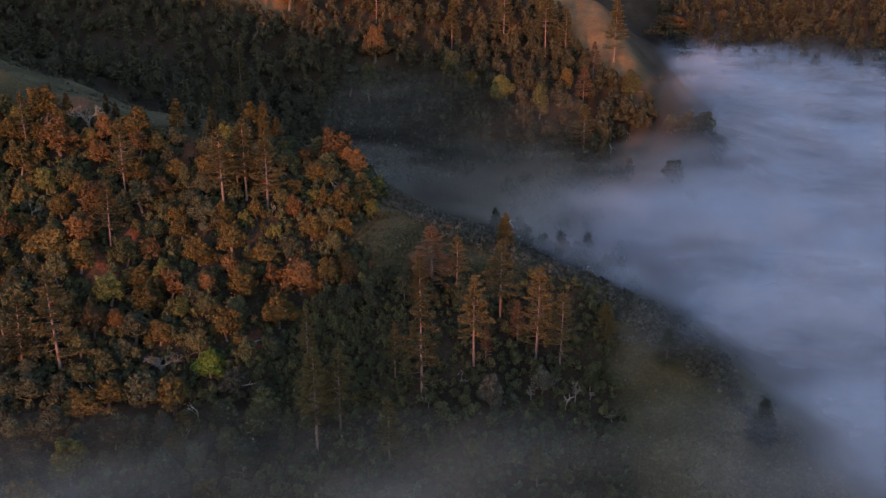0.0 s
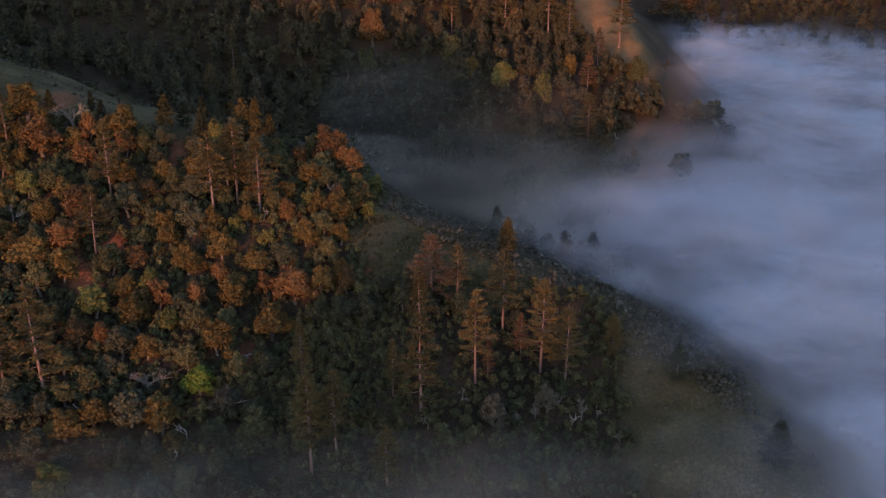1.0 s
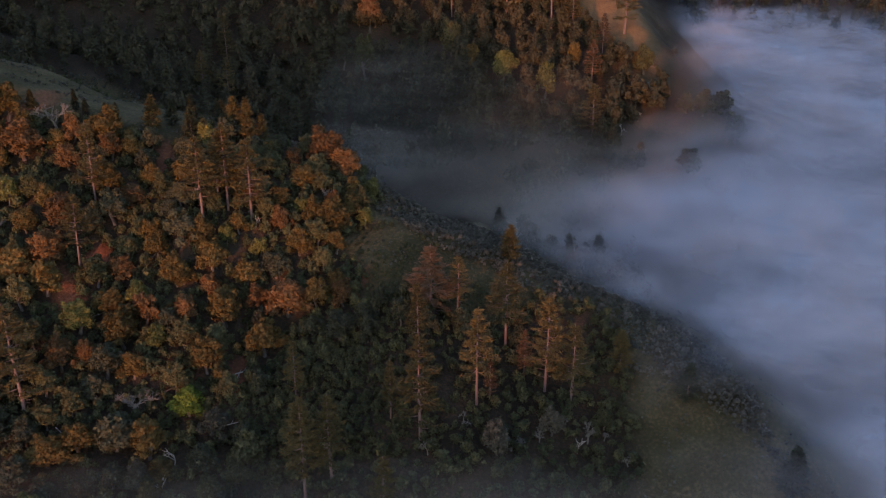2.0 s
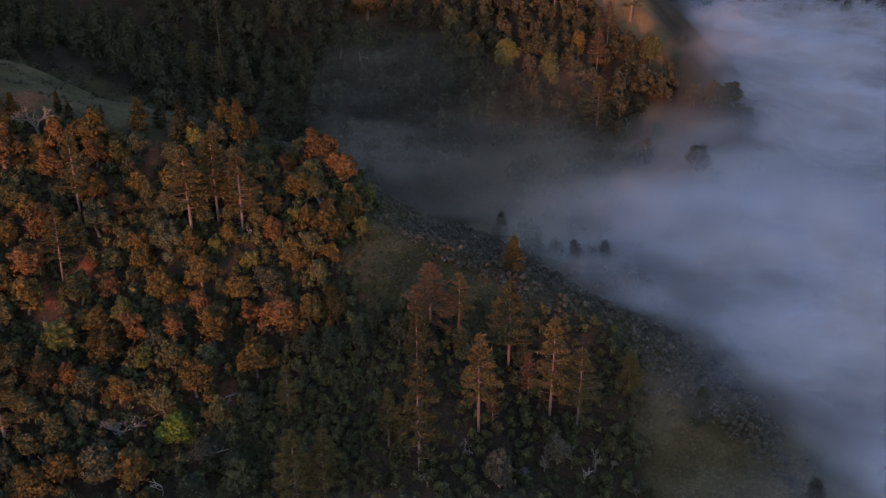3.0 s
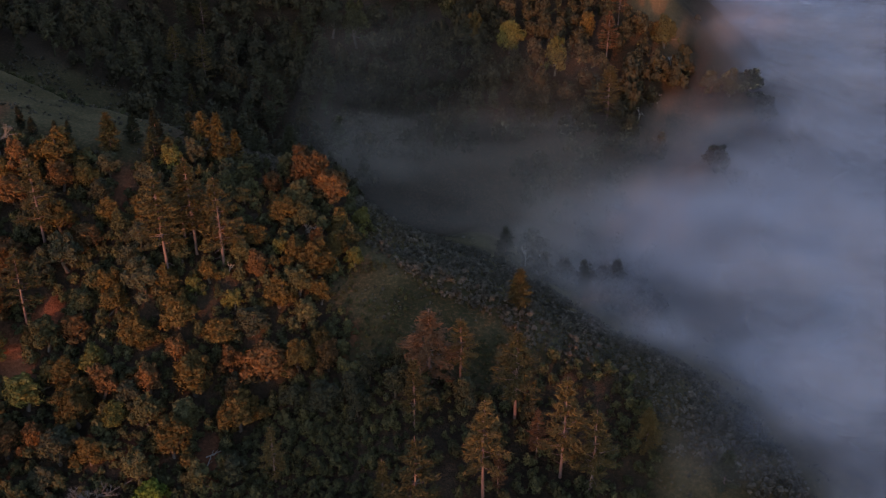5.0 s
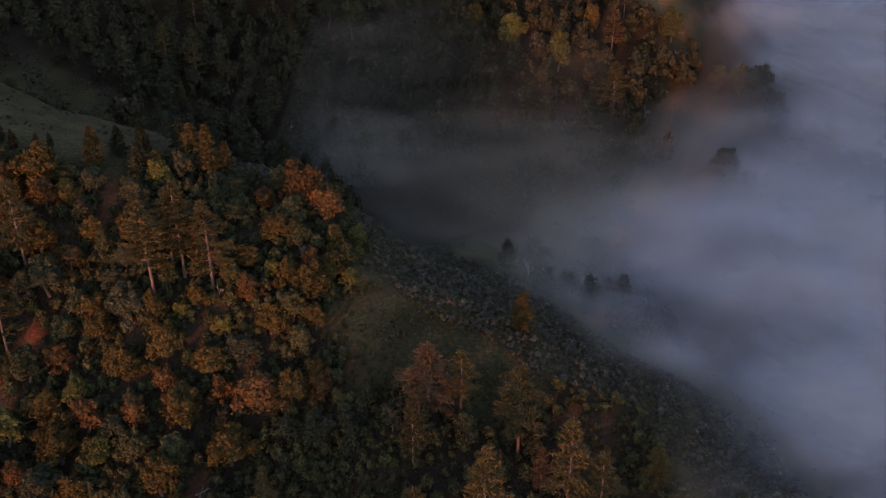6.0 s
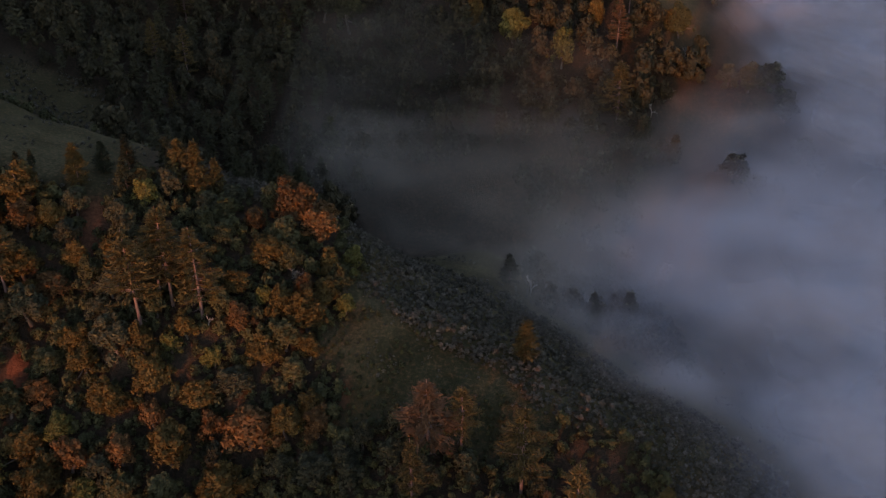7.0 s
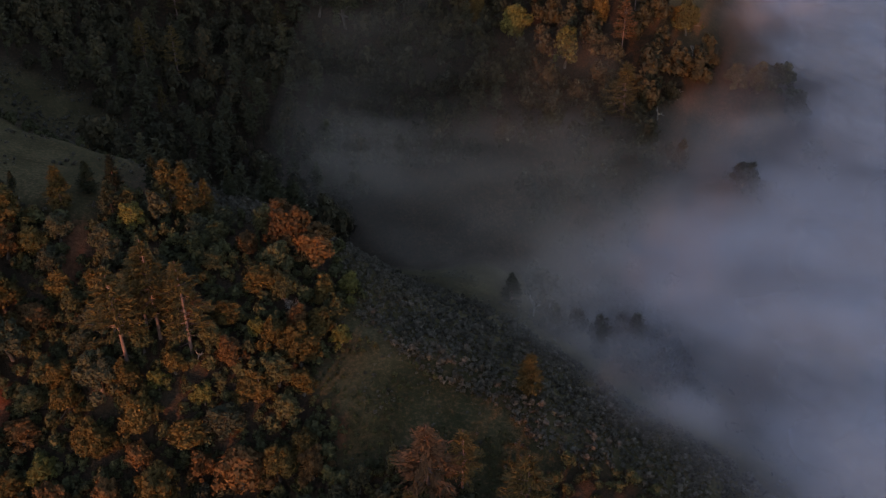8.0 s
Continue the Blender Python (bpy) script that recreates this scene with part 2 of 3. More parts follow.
def pine_shape(rng, bare=0.3, wide=0.2, whorls=26, tufts=9, size=0.026, ragged=0.3, twigs=True, slim=2.0):
    """A conifer of height 1: crown parts and wood parts."""
    bend = rng.uniform(-0.012, 0.012, 2)
    h = np.linspace(-0.03, 1, 9)
    stem = np.stack([bend[0] * np.sin(h * 3), bend[1] * np.sin(h * 2.3), h], 1)
    wood = [tube(stem, 0.0145 * (1 - h * 0.88), 8)]
    cs, ns, als = [], [], []
    for k in range(whorls):
        f = (k + rng.uniform(-0.4, 0.4)) / whorls
        z = bare + (0.985 - bare) * max(f, 0) ** 0.92
        reach = wide * (1 - ((z - bare) / (1 - bare)) ** 1.15) * (0.6 + 0.4 * min(1, (f + 0.02) / 0.25)) + 0.012
        many = rng.integers(4, 7)
        turn = rng.uniform(0, 6.3)
        for j in range(many):
            a = turn + j * 6.283 / many + rng.uniform(-0.35, 0.35)
            if rng.random() < 0.12 + 0.45 * max(0, 1 - f / 0.4):
                continue
            L = reach * rng.uniform(1 - ragged, 1 + ragged * 0.7)
            rise = (-0.10 + 0.55 * f) * L
            out = np.array([np.cos(a), np.sin(a), 0])
            s = np.array([np.interp(z, h, stem[:, 0]), np.interp(z, h, stem[:, 1]), z])
            q = np.linspace(0, 1, 4)[:, None]
            line = s + out * L * q + np.array([0, 0, 1]) * (rise * q + 0.10 * L * q * q - 0.06 * L * np.sin(q * 3))
            if twigs:
                wood.append(tube(line, [0.0042, 0.003, 0.002, 0.0006], 3))
            n = max(int(tufts * (0.35 + 0.65 * L / wide)), 3)
            u = rng.uniform(0.3, 1.03, n) ** 0.75
            p = np.stack([np.interp(u, q[:, 0], line[:, i]) for i in range(3)], 1)
            spread = rng.normal(size=(n, 3)) * np.array([1, 1, 0.22]) * 0.13 * L * (0.4 + u[:, None] * 0.6)
            cs.append(p + spread)
            ns.append(unit(np.array([0, 0, 1.0]) + out * 0.35 + rng.normal(size=(n, 3)) * 0.45))
            als.append(unit(out + rng.normal(size=(n, 3)) * 0.42))
    for k in range(rng.integers(5, 10)):
        z, a = rng.uniform(0.45 * bare, bare), rng.uniform(0, 6.3)
        L = wide * rng.uniform(0.15, 0.45)
        wood.append(tube([(0, 0, z), (np.cos(a) * L, np.sin(a) * L, z - 0.1 * L)], [0.003, 0.0008], 3))
    cs, ns, als = np.concatenate(cs), np.concatenate(ns), np.concatenate(als)
    return [leaves(rng, cs, ns, size, slim, als)], wood


def bare_shape(rng, start=0.25, spread=0.75, levels=4):
    """A leafless tree of height about 1."""
    out = []
    def grow(p, d, length, rad, level):
        q = p + d * length * 0.5 + rng.normal(size=3) * length * 0.06
        e = p + d * length + rng.normal(size=3) * length * 0.06
        out.append(tube([p, q, e], [rad, rad * 0.85, rad * 0.65], 6 if level == levels else 4))
        if level:
            for _ in range(3 if level > 1 else 4):
                w = unit(d + rng.normal(size=3) * spread * 0.75 + np.array([0, 0, 0.15]))
                s = p + (e - p) * rng.uniform(0.55, 1.0)
                grow(s, w, length * rng.uniform(0.55, 0.8), rad * 0.64, level - 1)
    grow(np.array([0, 0, -0.04]), np.array([0.05, 0.03, 1.0]), start, 0.026, levels)
    return out


def part(name, me, parent, label="", mat=None):
    ob = new(name, me)
    ob.parent = parent
    if mat is not None:
        ob.material_slots[0].link = "OBJECT"
        ob.material_slots[0].material = mat
    return tagged(ob, label)


# ---- the lie of the land ----
def ridge(x, y, line, near, far, soft):
    """Height of a spur whose crest runs along line [(x, y, z)...]; near and far are the falls of its two flanks."""
    best = np.full(np.shape(x), -1e3)
    for (x0, y0, z0), (x1, y1, z1) in zip(line, line[1:]):
        dx, dy = x1 - x0, y1 - y0
        n = dx * dx + dy * dy
        s = np.clip(((x - x0) * dx + (y - y0) * dy) / n, 0, 1)
        px, py = x - x0 - s * dx, y - y0 - s * dy
        d = np.hypot(px, py) + 1e-6
        side = (px * dy - py * dx) / (d * np.sqrt(n))
        k = (near + far) / 2 + (near - far) / 2 * np.clip(side * 1.3, -1, 1)
        best = np.maximum(best, z0 + s * (z1 - z0) - k * (np.sqrt(d * d + soft * soft) - soft))
    return best
def blend(a, b, r):
    """The higher of two heights, with a rounded hollow between them."""
    h = np.maximum(r - np.abs(a - b), 0) / r
    return np.maximum(a, b) + h * h * r / 4
SPUR = [(-330, 350, 100), (-190, 304, 66), (-140, 286, 50), (-107, 275, 41), (-64, 266, 31), (-36, 261, 25), (-14, 246, 15.5), (6, 237, 12), (30, 222, 7), (52, 203, -2), (70, 184, -10), (110, 150, -26)]
SHOULDER = [(-10, 240, 14), (-2, 200, 2.5), (2, 182, -3), (6, 160, -14)]
FACE = [(-420, 540, 110), (-220, 520, 72), (-60, 555, 62), (20, 530, 62), (66, 457, 46), (74, 410, 30), (76, 400, 18), (80, 390, 4), (87, 378, -10), (100, 350, -22)]
TOP = [(-420, 560, 170), (-172, 530, 122), (-84, 521, 88), (-30, 520, 84), (20, 528, 66)]
SIDE = [(-190, 366, 46), (-132, 364, 29), (-100, 374, 13), (-60, 388, 9), (-36, 380, -3)]
FARR = [(130, 700, 80), (180, 650, 44), (260, 600, 38), (430, 480, 36), (700, 300, 60)]
# last line: unseen ridge added behind the eye, crest notched to set where sun falls
SHADE_RIDGE = [(-4000, -500, 120), (-900, -330, 40), (-420, -300, 16), (-300, -300, 14), (-258, -300, 17), (-232, -300, 20), (-214, -300, 28), (-207, -300, 42), (-203, -300, 48.5), (-193, -300, 48), (-187, -300, 42), (-180, -300, 36), (-168, -300, 30), (-156, -300, 29), (-148, -300, 29), (-142, -300, 34), (-135, -300, 54), (-130, -300, 62), (0, -300, 62), (300, -300, 55), (900, -330, 80), (4000, -500, 150)]
BROW_X = [-330, -150, -98, -75, -50, -33, -20, -5, 20, 32, 54, 72, 112]
BROW_Y = [400, 318, 303, 293, 283, 278.5, 270, 260, 243, 232, 213, 194, 160]

def ease(v, a, b):
    t = np.clip((np.asarray(v, float) - a) / (b - a), 0, 1)
    return t * t * (3 - 2 * t)


def brow(x):
    """Where the spur's top breaks off towards the gully behind it."""
    return np.interp(x, BROW_X, BROW_Y)


def height(x, y):
    x, y = np.asarray(x, float), np.asarray(y, float)
    z = -26 - 6 * np.sin(x / 90) 
    past = np.maximum(y - brow(x), 0)
    z = blend(z, ridge(x, y, SPUR, 0.54, 0.50, 8) + np.exp(-((y - brow(x) + 3) / 9.0) ** 2) * (5 * np.exp(-((x + 68) / 16.0) ** 2) + 2.8 * np.exp(-((x + 38) / 12.0) ** 2)) - 0.42 * past * (1 - 0.75 * ease(x, -12, 14)), 8)
    z = blend(z, ridge(x, y, SHOULDER, 0.5, 0.5, 7), 7)
    z = blend(z, ridge(x, y, FACE, 0.43, 0.95, 6), 5)
    z = blend(z, ridge(x, y, TOP, 0.75, 0.5, 8), 6)
    z = blend(z, ridge(x, y, SIDE, 0.45, 0.45, 6), 6)
    z = blend(z, ridge(x, y, FARR, 0.42, 0.4, 12), 10)
    z = np.maximum(z, ridge(x, y, SHADE_RIDGE, 2.2, 2.2, 4))
    z = z + 13 * np.exp(-((x - 100) ** 2 / 170 + (y - 364) ** 2 / 90))
    z = z + 26 * np.exp(-((x - 77) ** 2 + (y - 318) ** 2) / 260)
    z = z + 4 * np.exp(-((x + 50) ** 2 / 300 + (y - 236) ** 2 / 90)) - 4 * np.exp(-((x + 40) ** 2 / 160 + (y - 213) ** 2 / 80)) - 6 * np.exp(-((x + 30) ** 2 / 500 + (y - 410) ** 2 / 300)) - 5 * np.exp(-((x - 52) ** 2 / 500 + (y - 366) ** 2 / 150))
    z = z + 0.7 * np.sin(x / 11 + 1.3 * np.sin(y / 17)) * np.sin(y / 13 + x / 31) + 0.35 * np.sin(x / 4.1 + y / 6.3) * np.sin(y / 3.7 - x / 9)
    return z


def spot(x, y, cx, cy, rx, ry, turn=0.0):
    c, s = math.cos(turn), math.sin(turn)
    u, v = (x - cx) * c + (y - cy) * s, (y - cy) * c - (x - cx) * s
    return np.exp(-((u / rx) ** 2 + (v / ry) ** 2) ** 2)


def open_grass(x, y):
    """1 on grassy slopes without trees."""
    g = ease(x + 2.5 * np.sin(y / 6.0) + 1.5 * np.sin(y / 2.3), -22, -17) * ease(y + 3 * np.sin(x / 5.0), 214, 222) * (1 - ease(y, 296, 306))
    g = np.maximum(g, (1 - ease(x, -70, -60)) * ease(y, 258 - 0.06 * (x + 60), 264 - 0.06 * (x + 60)) * (1 - ease(y, brow(x) + 1, brow(x) + 6)))
    g = np.maximum(g, (1 - ease(x, -22, -16)) * ease(x, -54, -48) * ease(y, 268, 271) * (1 - ease(y, brow(x) + 2, brow(x) + 5)))
    g = np.maximum(g, spot(x, y, -112, 342, 28, 11, -0.1))
    g = np.maximum(g, ease(x, 34, 42) * (1 - ease(y, 250 - 0.5 * x, 262 - 0.5 * x)))
    g = np.maximum(g, spot(x, y, 67, 425, 42, 14, 1.78))
    g = np.maximum(g, spot(x, y, 56, 456, 34, 14, 1.9))
    g = np.maximum(g, spot(x, y, -160, 445, 18, 9))
    g = np.maximum(g, spot(x, y, -84, 455, 15, 9))
    g = np.maximum(g, spot(x, y, -64, 387, 18, 4, -0.35))
    return g


def dry_grass(x, y):
    """1 where the grass has bleached to straw."""
    d = np.maximum(spot(x, y, 67, 425, 44, 16, 1.78), spot(x, y, 56, 456, 36, 16, 1.9))
    return np.maximum(d, np.maximum(spot(x, y, -160, 445, 18, 9), spot(x, y, -84, 455, 15, 9)))


def lush_grass(x, y):
    """1 where the turf of the shoulder is darker and greener."""
    return spot(x + 1.5 * np.sin(y / 3.0), y, 2, 228, 22, 13, -0.45)


def red_soil(x, y):
    s = np.maximum(spot(x, y, -82, 217, 3, 7, 0.5), spot(x, y, -78, 226, 3, 5))
    s = np.maximum(s, 0.5 * spot(x, y, -17.8, 227, 0.9, 5, 0.25))
    s = np.maximum(s, 0.6 * spot(x, y, -69, 256, 2.2, 7))
    s = np.maximum(s, 0.7 * spot(x, y, -103, 268, 4, 12, -0.2))
    s = np.maximum(s, 0.35 * spot(x, y, -56, 202, 6, 4))
    s = np.maximum(s, np.maximum(0.55 * spot(x, y, -172, 460, 14, 10), 0.5 * spot(x, y, -84, 464, 11, 10)))
    s = np.maximum(s, 0.6 * spot(x, y, -43, 203, 3, 6))
    return s


def axis(lo, hi, step, end_lo, end_hi):
    mid = np.arange(lo, hi, step)
    def run(length):
        out, at, s = [], 0.0, step
        while at < length:
            s *= 1.06
            at += s
            out.append(min(at, length))
        return np.array(out)
    return np.concatenate([lo - run(lo - end_lo)[::-1], mid, mid[-1] + run(end_hi - mid[-1])])


gx, gy = axis(-140, 120, 1.7, -4200, 4200), axis(150, 470, 1.7, -4200, 4400)
# extra rows keep the unseen ridge's shade-casting crest exact
gy = np.union1d(gy, [-312, -306, -303, -300, -297, -294, -288])
X, Y = np.meshgrid(gx, gy)
nx, ny = len(gx), len(gy)
idx = np.arange(nx * ny).reshape(ny, nx)
quads = np.stack([idx[:-1, :-1], idx[:-1, 1:], idx[1:, 1:], idx[1:, :-1]], -1).reshape(-1, 4)
land = np.stack([X, Y, height(X, Y)], -1).reshape(-1, 3)
soil = red_soil(X, Y)
tagged(new("ground", mesh_of("ground", [(land, quads)], ground_material(), True, litter=(1 - open_grass(X, Y)).ravel(), soil=soil.ravel(), straw=dry_grass(X, Y).ravel(), dark_turf=lush_grass(X, Y).ravel())),
       "wooded hillsides with dry grass and red earth above a foggy valley", "ground", kind="structure")

# ---- fog lying in the valley ----
def fog_bank():
    fx, fy = np.arange(-120, 420, 5.5), np.arange(95, 720, 5.5)
    FX, FY = np.meshgrid(fx, fy)
    ground = height(FX, FY)
    pieces, dens, warm_tint = [], [], []
    grid = np.arange(FX.size).reshape(FX.shape)
    cells = np.stack([grid[:-1, :-1], grid[:-1, 1:], grid[1:, 1:], grid[1:, :-1]], -1).reshape(-1, 4)
    for k, (z, thick) in enumerate(FOG_LAYERS):
        turn = 0.7 * k
        u, v = FX * math.cos(turn) + FY * math.sin(turn), FY * math.cos(turn) - FX * math.sin(turn)
        u, v = u + 9 * np.sin(v / 21 + k), v + 9 * np.sin(u / 17 + 2 * k)
        swell = 0.7 * np.sin(u / 7.9 + 1.7 * k) + 0.7 * np.sin(v / 9.6 - k) + 1.6 * np.sin(u / 21 + k) * np.sin(v / 18)
        FZ = z + swell + 4 * ease(FY, 380, 560) + 8 * np.exp(-((FX - 104) ** 2 / 800 + (FY - 405) ** 2 / 900)) + 4 * np.exp(-((FX - 98) ** 2 / 500 + (FY - 352) ** 2 / 500)) + 4 * np.exp(-((FX - 75) ** 2 / 300 + (FY - 314) ** 2 / 200))
        d = thick * fog_amount(FX, FY, z)
        d = (d * ease(FZ - ground, -0.5, 5.5)).ravel()
        keep = (d[cells].max(1) > 0.012) & ((FZ - ground).ravel()[cells].max(1) > -3)
        used, inv = np.unique(cells[keep], return_inverse=True)
        pieces.append((np.stack([FX, FY, FZ], -1).reshape(-1, 3)[used], inv.reshape(-1, 4)))
        dens.append(d[used])
        warm_tint.append((1 - ease(fog_shore(FX, FY), -40, 12)).ravel()[used])
    return tagged(new("valley_fog", mesh_of("valley_fog", pieces, fog_material(), True, veil=np.concatenate(dens), warm_tint=np.concatenate(warm_tint))),
                  "soft blue-grey morning fog filling the valley", "fog", kind="stuff")


FOG_LAYERS = [(21, 0.10), (17, 0.10), (13.5, 0.10), (11, 0.05), (9.5, 0.08), (8, 0.12), (6.5, 0.16), (5, 0.21), (3.5, 0.26), (2, 0.31), (0.5, 0.36), (-1.5, 0.42), (-3.5, 0.48), (-6, 0.55), (-9, 0.65), (-13, 0.8), (-18, 0.9)]


SHORE_Y = [140, 163, 193, 232, 260, 290, 312, 343, 380, 420, 450, 580]
SHORE_X = [74, 72, 59, 48, 42, 50, 70, 92, 97, 95, 104, 124]


def fog_shore(x, y):
    """Metres from the edge of the deep fog into it."""
    return x - np.interp(y, SHORE_Y, SHORE_X)


def fog_amount(x, y, z):
    """How thick the fog lies: deepest down the valley, thin at its head and on the near slope."""
    bank = (0.25 - 0.08 * ease(y, 255, 285) + 0.53 * ease(y, 325, 420)) * ease(fog_shore(x, y), -16, 48) + 0.10 * ease(fog_shore(x, y), -45, 5)
    bank = bank + (0.05 + 0.085 * ease(x, -20, 25) * (1 - 0.85 * ease(y, 278, 312))) * ease(x + 0.15 * (y - 300), -64, 0) * (1 - 0.6 * ease(y, 340, 375))
    bank = bank + 0.09 * ease(y, brow(x) - 4, brow(x) + 14) * ease(x, -4, 26) * (1 - ease(y, 272, 304))
    bank = bank * ease(y, brow(x) - 9, brow(x) + 5)
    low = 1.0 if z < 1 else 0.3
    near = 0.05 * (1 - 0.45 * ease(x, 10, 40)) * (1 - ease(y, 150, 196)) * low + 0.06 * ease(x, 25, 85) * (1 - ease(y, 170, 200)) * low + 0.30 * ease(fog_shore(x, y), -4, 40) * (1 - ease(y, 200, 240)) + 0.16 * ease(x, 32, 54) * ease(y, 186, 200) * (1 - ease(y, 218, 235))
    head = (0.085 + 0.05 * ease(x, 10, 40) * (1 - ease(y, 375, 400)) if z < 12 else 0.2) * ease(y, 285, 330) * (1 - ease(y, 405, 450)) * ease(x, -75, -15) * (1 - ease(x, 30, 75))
    if z > 12:
        return head + (0.5 * ease(y, 330, 355) + 0.9 * ease(y, 372, 395)) * ease(fog_shore(x, y), -22, 12) * (1 - ease(y, 440, 470)) * (1 - ease(x, 120, 150))
    return np.maximum(np.maximum(bank, near), head) * ease(y, 100, 150)


fog_bank()

# ---- trees ----
rng = np.random.default_rng(7)
taken = []                       # ground taken up: x, y, radius


def free(x, y, r):
    return all((x - a) ** 2 + (y - b) ** 2 > (0.56 * (r + c)) ** 2 for a, b, c in taken)


def oak_meshes(limbs, flat):
    wood = oak_wood(rng, limbs, flat)
    return mesh_of("oak_trunk", wood[:1], BARK_OAK, True), mesh_of("oak_limbs", wood[1:], BARK_OAK, True)


OAKS = []
for i in range(9):
    flat = (1.0, 0.85, 1.15)[i % 3]
    crown, limbs = oak_shape(rng, 3000, 0.044, 0, flat, 36)
    OAKS.append((mesh_of("oak_crown", crown, LEAF["olive"]), *oak_meshes(limbs, flat)))
SCRUB_OAKS = []
for i in range(5):
    crown, limbs = oak_shape(rng, 1700, 0.058, 0, 1.0, 22)
    SCRUB_OAKS.append((mesh_of("oak_crown", crown, LEAF["olive"]), *oak_meshes(limbs, 1.0)))
PINES = []
for i in range(7):
    crown, wood = pine_shape(rng, (0.27, 0.34, 0.2, 0.30, 0.12, 0.22, 0.33)[i], (0.215, 0.18, 0.22, 0.205, 0.22, 0.17, 0.2)[i], 20, 56, 0.0068, 0.34, True, 2.5)
    PINES.append((mesh_of("pine_crown", crown, NEEDLES), mesh_of("pine_trunk", wood[:1], BARK_PINE, True), mesh_of("pine_branches", wood[1:], BARK_PINE)))
FIRS = []
for i in range(4):
    crown, wood = pine_shape(rng, 0.06, (0.24, 0.30, 0.2, 0.34)[i], 22, 54, 0.019, 0.2, True, 2.2)
    FIRS.append((mesh_of("fir_crown", crown, NEEDLES_DARK), mesh_of("fir_trunk", wood[:1], BARK_PINE, True), mesh_of("fir_branches", wood[1:], BARK_PINE)))
BARES = [mesh_of("bare_branches", bare_shape(rng, 0.24, (0.8, 1.0, 0.6)[i], 5), BARK_GREY) for i in range(3)]
SNAGS = [mesh_of("snag_wood", bare_shape(rng, 0.45, (0.5, 0.8)[i], 2), BARK_DEAD) for i in range(2)]

TINT_WORDS = {"golden": "golden-olive", "rust": "rust-red", "olive": "olive-green", "dark": "dark green", "lime": "yellow-green", "bright": "fresh bright green", "grey": "pale grey-green"}


def oak(x, y, wide, tint="golden", tall=None, group="oaks on the near spur"):
    """A broad-leaved tree, wide metres across."""
    tall = tall or 2.2 + 0.6 * wide * rng.uniform(0.85, 1.15)
    kinds = OAKS if wide > 6.4 else SCRUB_OAKS
    crown, wood, arms = kinds[rng.integers(len(kinds))]
    u = rng.uniform(0.84, 1.2)
    base = new("oak_tree")
    base.matrix_basis = Matrix.LocRotScale((x, y, float(height(x, y)) - 0.1), Euler((0, 0, rng.uniform(0, 6.28))), (0.61 * wide * u, 0.61 * wide / u, tall / 1.65))
    tagged(base, f"oak with a dense rounded {TINT_WORDS[tint]} crown on the hillside", "oak tree", group)
    part("trunk", wood, base, "grey-brown trunk")
    tagged(part("limbwork", arms, base), kind="stuff")
    part("crown", crown, base, f"{TINT_WORDS[tint]} leaves in rounded clumps", LEAF[tint])
    taken.append((x, y, wide / 2))


def pine(x, y, tall, kind=0, look_of="green", lean=0.0, group="pines on the near spur", wide=1.0):
    """A pine of the given height with a bare lower trunk."""
    crown, wood, twigs = PINES[kind % len(PINES)]
    base = new("pine_tree")
    base.matrix_basis = Matrix.LocRotScale((x, y, float(height(x, y)) - 0.1), Euler((0, radians(lean), rng.uniform(0, 6.28))), (tall * wide, tall * wide, tall))
    words = {"green": "tall pine with olive needles and a bare reddish trunk", "red": "pine with drying rust-red needles among green pines"}[look_of]
    tagged(base, words, "pine tree", group)
    part("trunk", wood, base, "reddish-brown bark")
    tagged(part("branchwork", twigs, base), kind="stuff")
    part("crown", crown, base, "layered needle branches", NEEDLES_RED if look_of == "red" else NEEDLES)
    taken.append((x, y, 1.6))


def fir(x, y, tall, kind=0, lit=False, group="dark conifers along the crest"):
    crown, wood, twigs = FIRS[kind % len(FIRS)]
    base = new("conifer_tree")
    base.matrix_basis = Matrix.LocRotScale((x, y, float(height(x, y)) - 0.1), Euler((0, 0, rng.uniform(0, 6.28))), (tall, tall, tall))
    tagged(base, "young conifer with sunlit olive colouring and branches down to the grass" if lit else "dark green conifer with a dense pointed crown", "conifer tree", group)
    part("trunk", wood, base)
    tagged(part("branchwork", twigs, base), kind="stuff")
    # lit crowns carry sunlight in their colour: lighter olive needles
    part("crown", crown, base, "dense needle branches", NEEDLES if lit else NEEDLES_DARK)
    taken.append((x, y, tall * 0.2))


def bare_tree(x, y, tall, kind=0, wide=1.0):
    base = new("bare_tree")
    base.matrix_basis = Matrix.LocRotScale((x, y, float(height(x, y)) - 0.1), Euler((0, 0, rng.uniform(0, 6.28))), (tall * wide, tall * wide, tall))
    tagged(base, "leafless pale grey tree with many fine branches", "bare tree", "leafless trees")
    part("trunk", BARES[kind % 3], base, "forking pale grey wood")
    taken.append((x, y, tall * 0.35))


def snag(x, y, tall, kind=0, lean=0.0):
    base = new("dead_snag")
    base.matrix_basis = Matrix.LocRotScale((x, y, float(height(x, y)) - 0.1), Euler((0, radians(lean), rng.uniform(0, 6.28))), (tall, tall, tall))
    tagged(base, "dead bleached trunk with a few broken limbs", "dead tree", "dead snags")
    part("trunk", SNAGS[kind % 2], base)
    taken.append((x, y, 1.0))


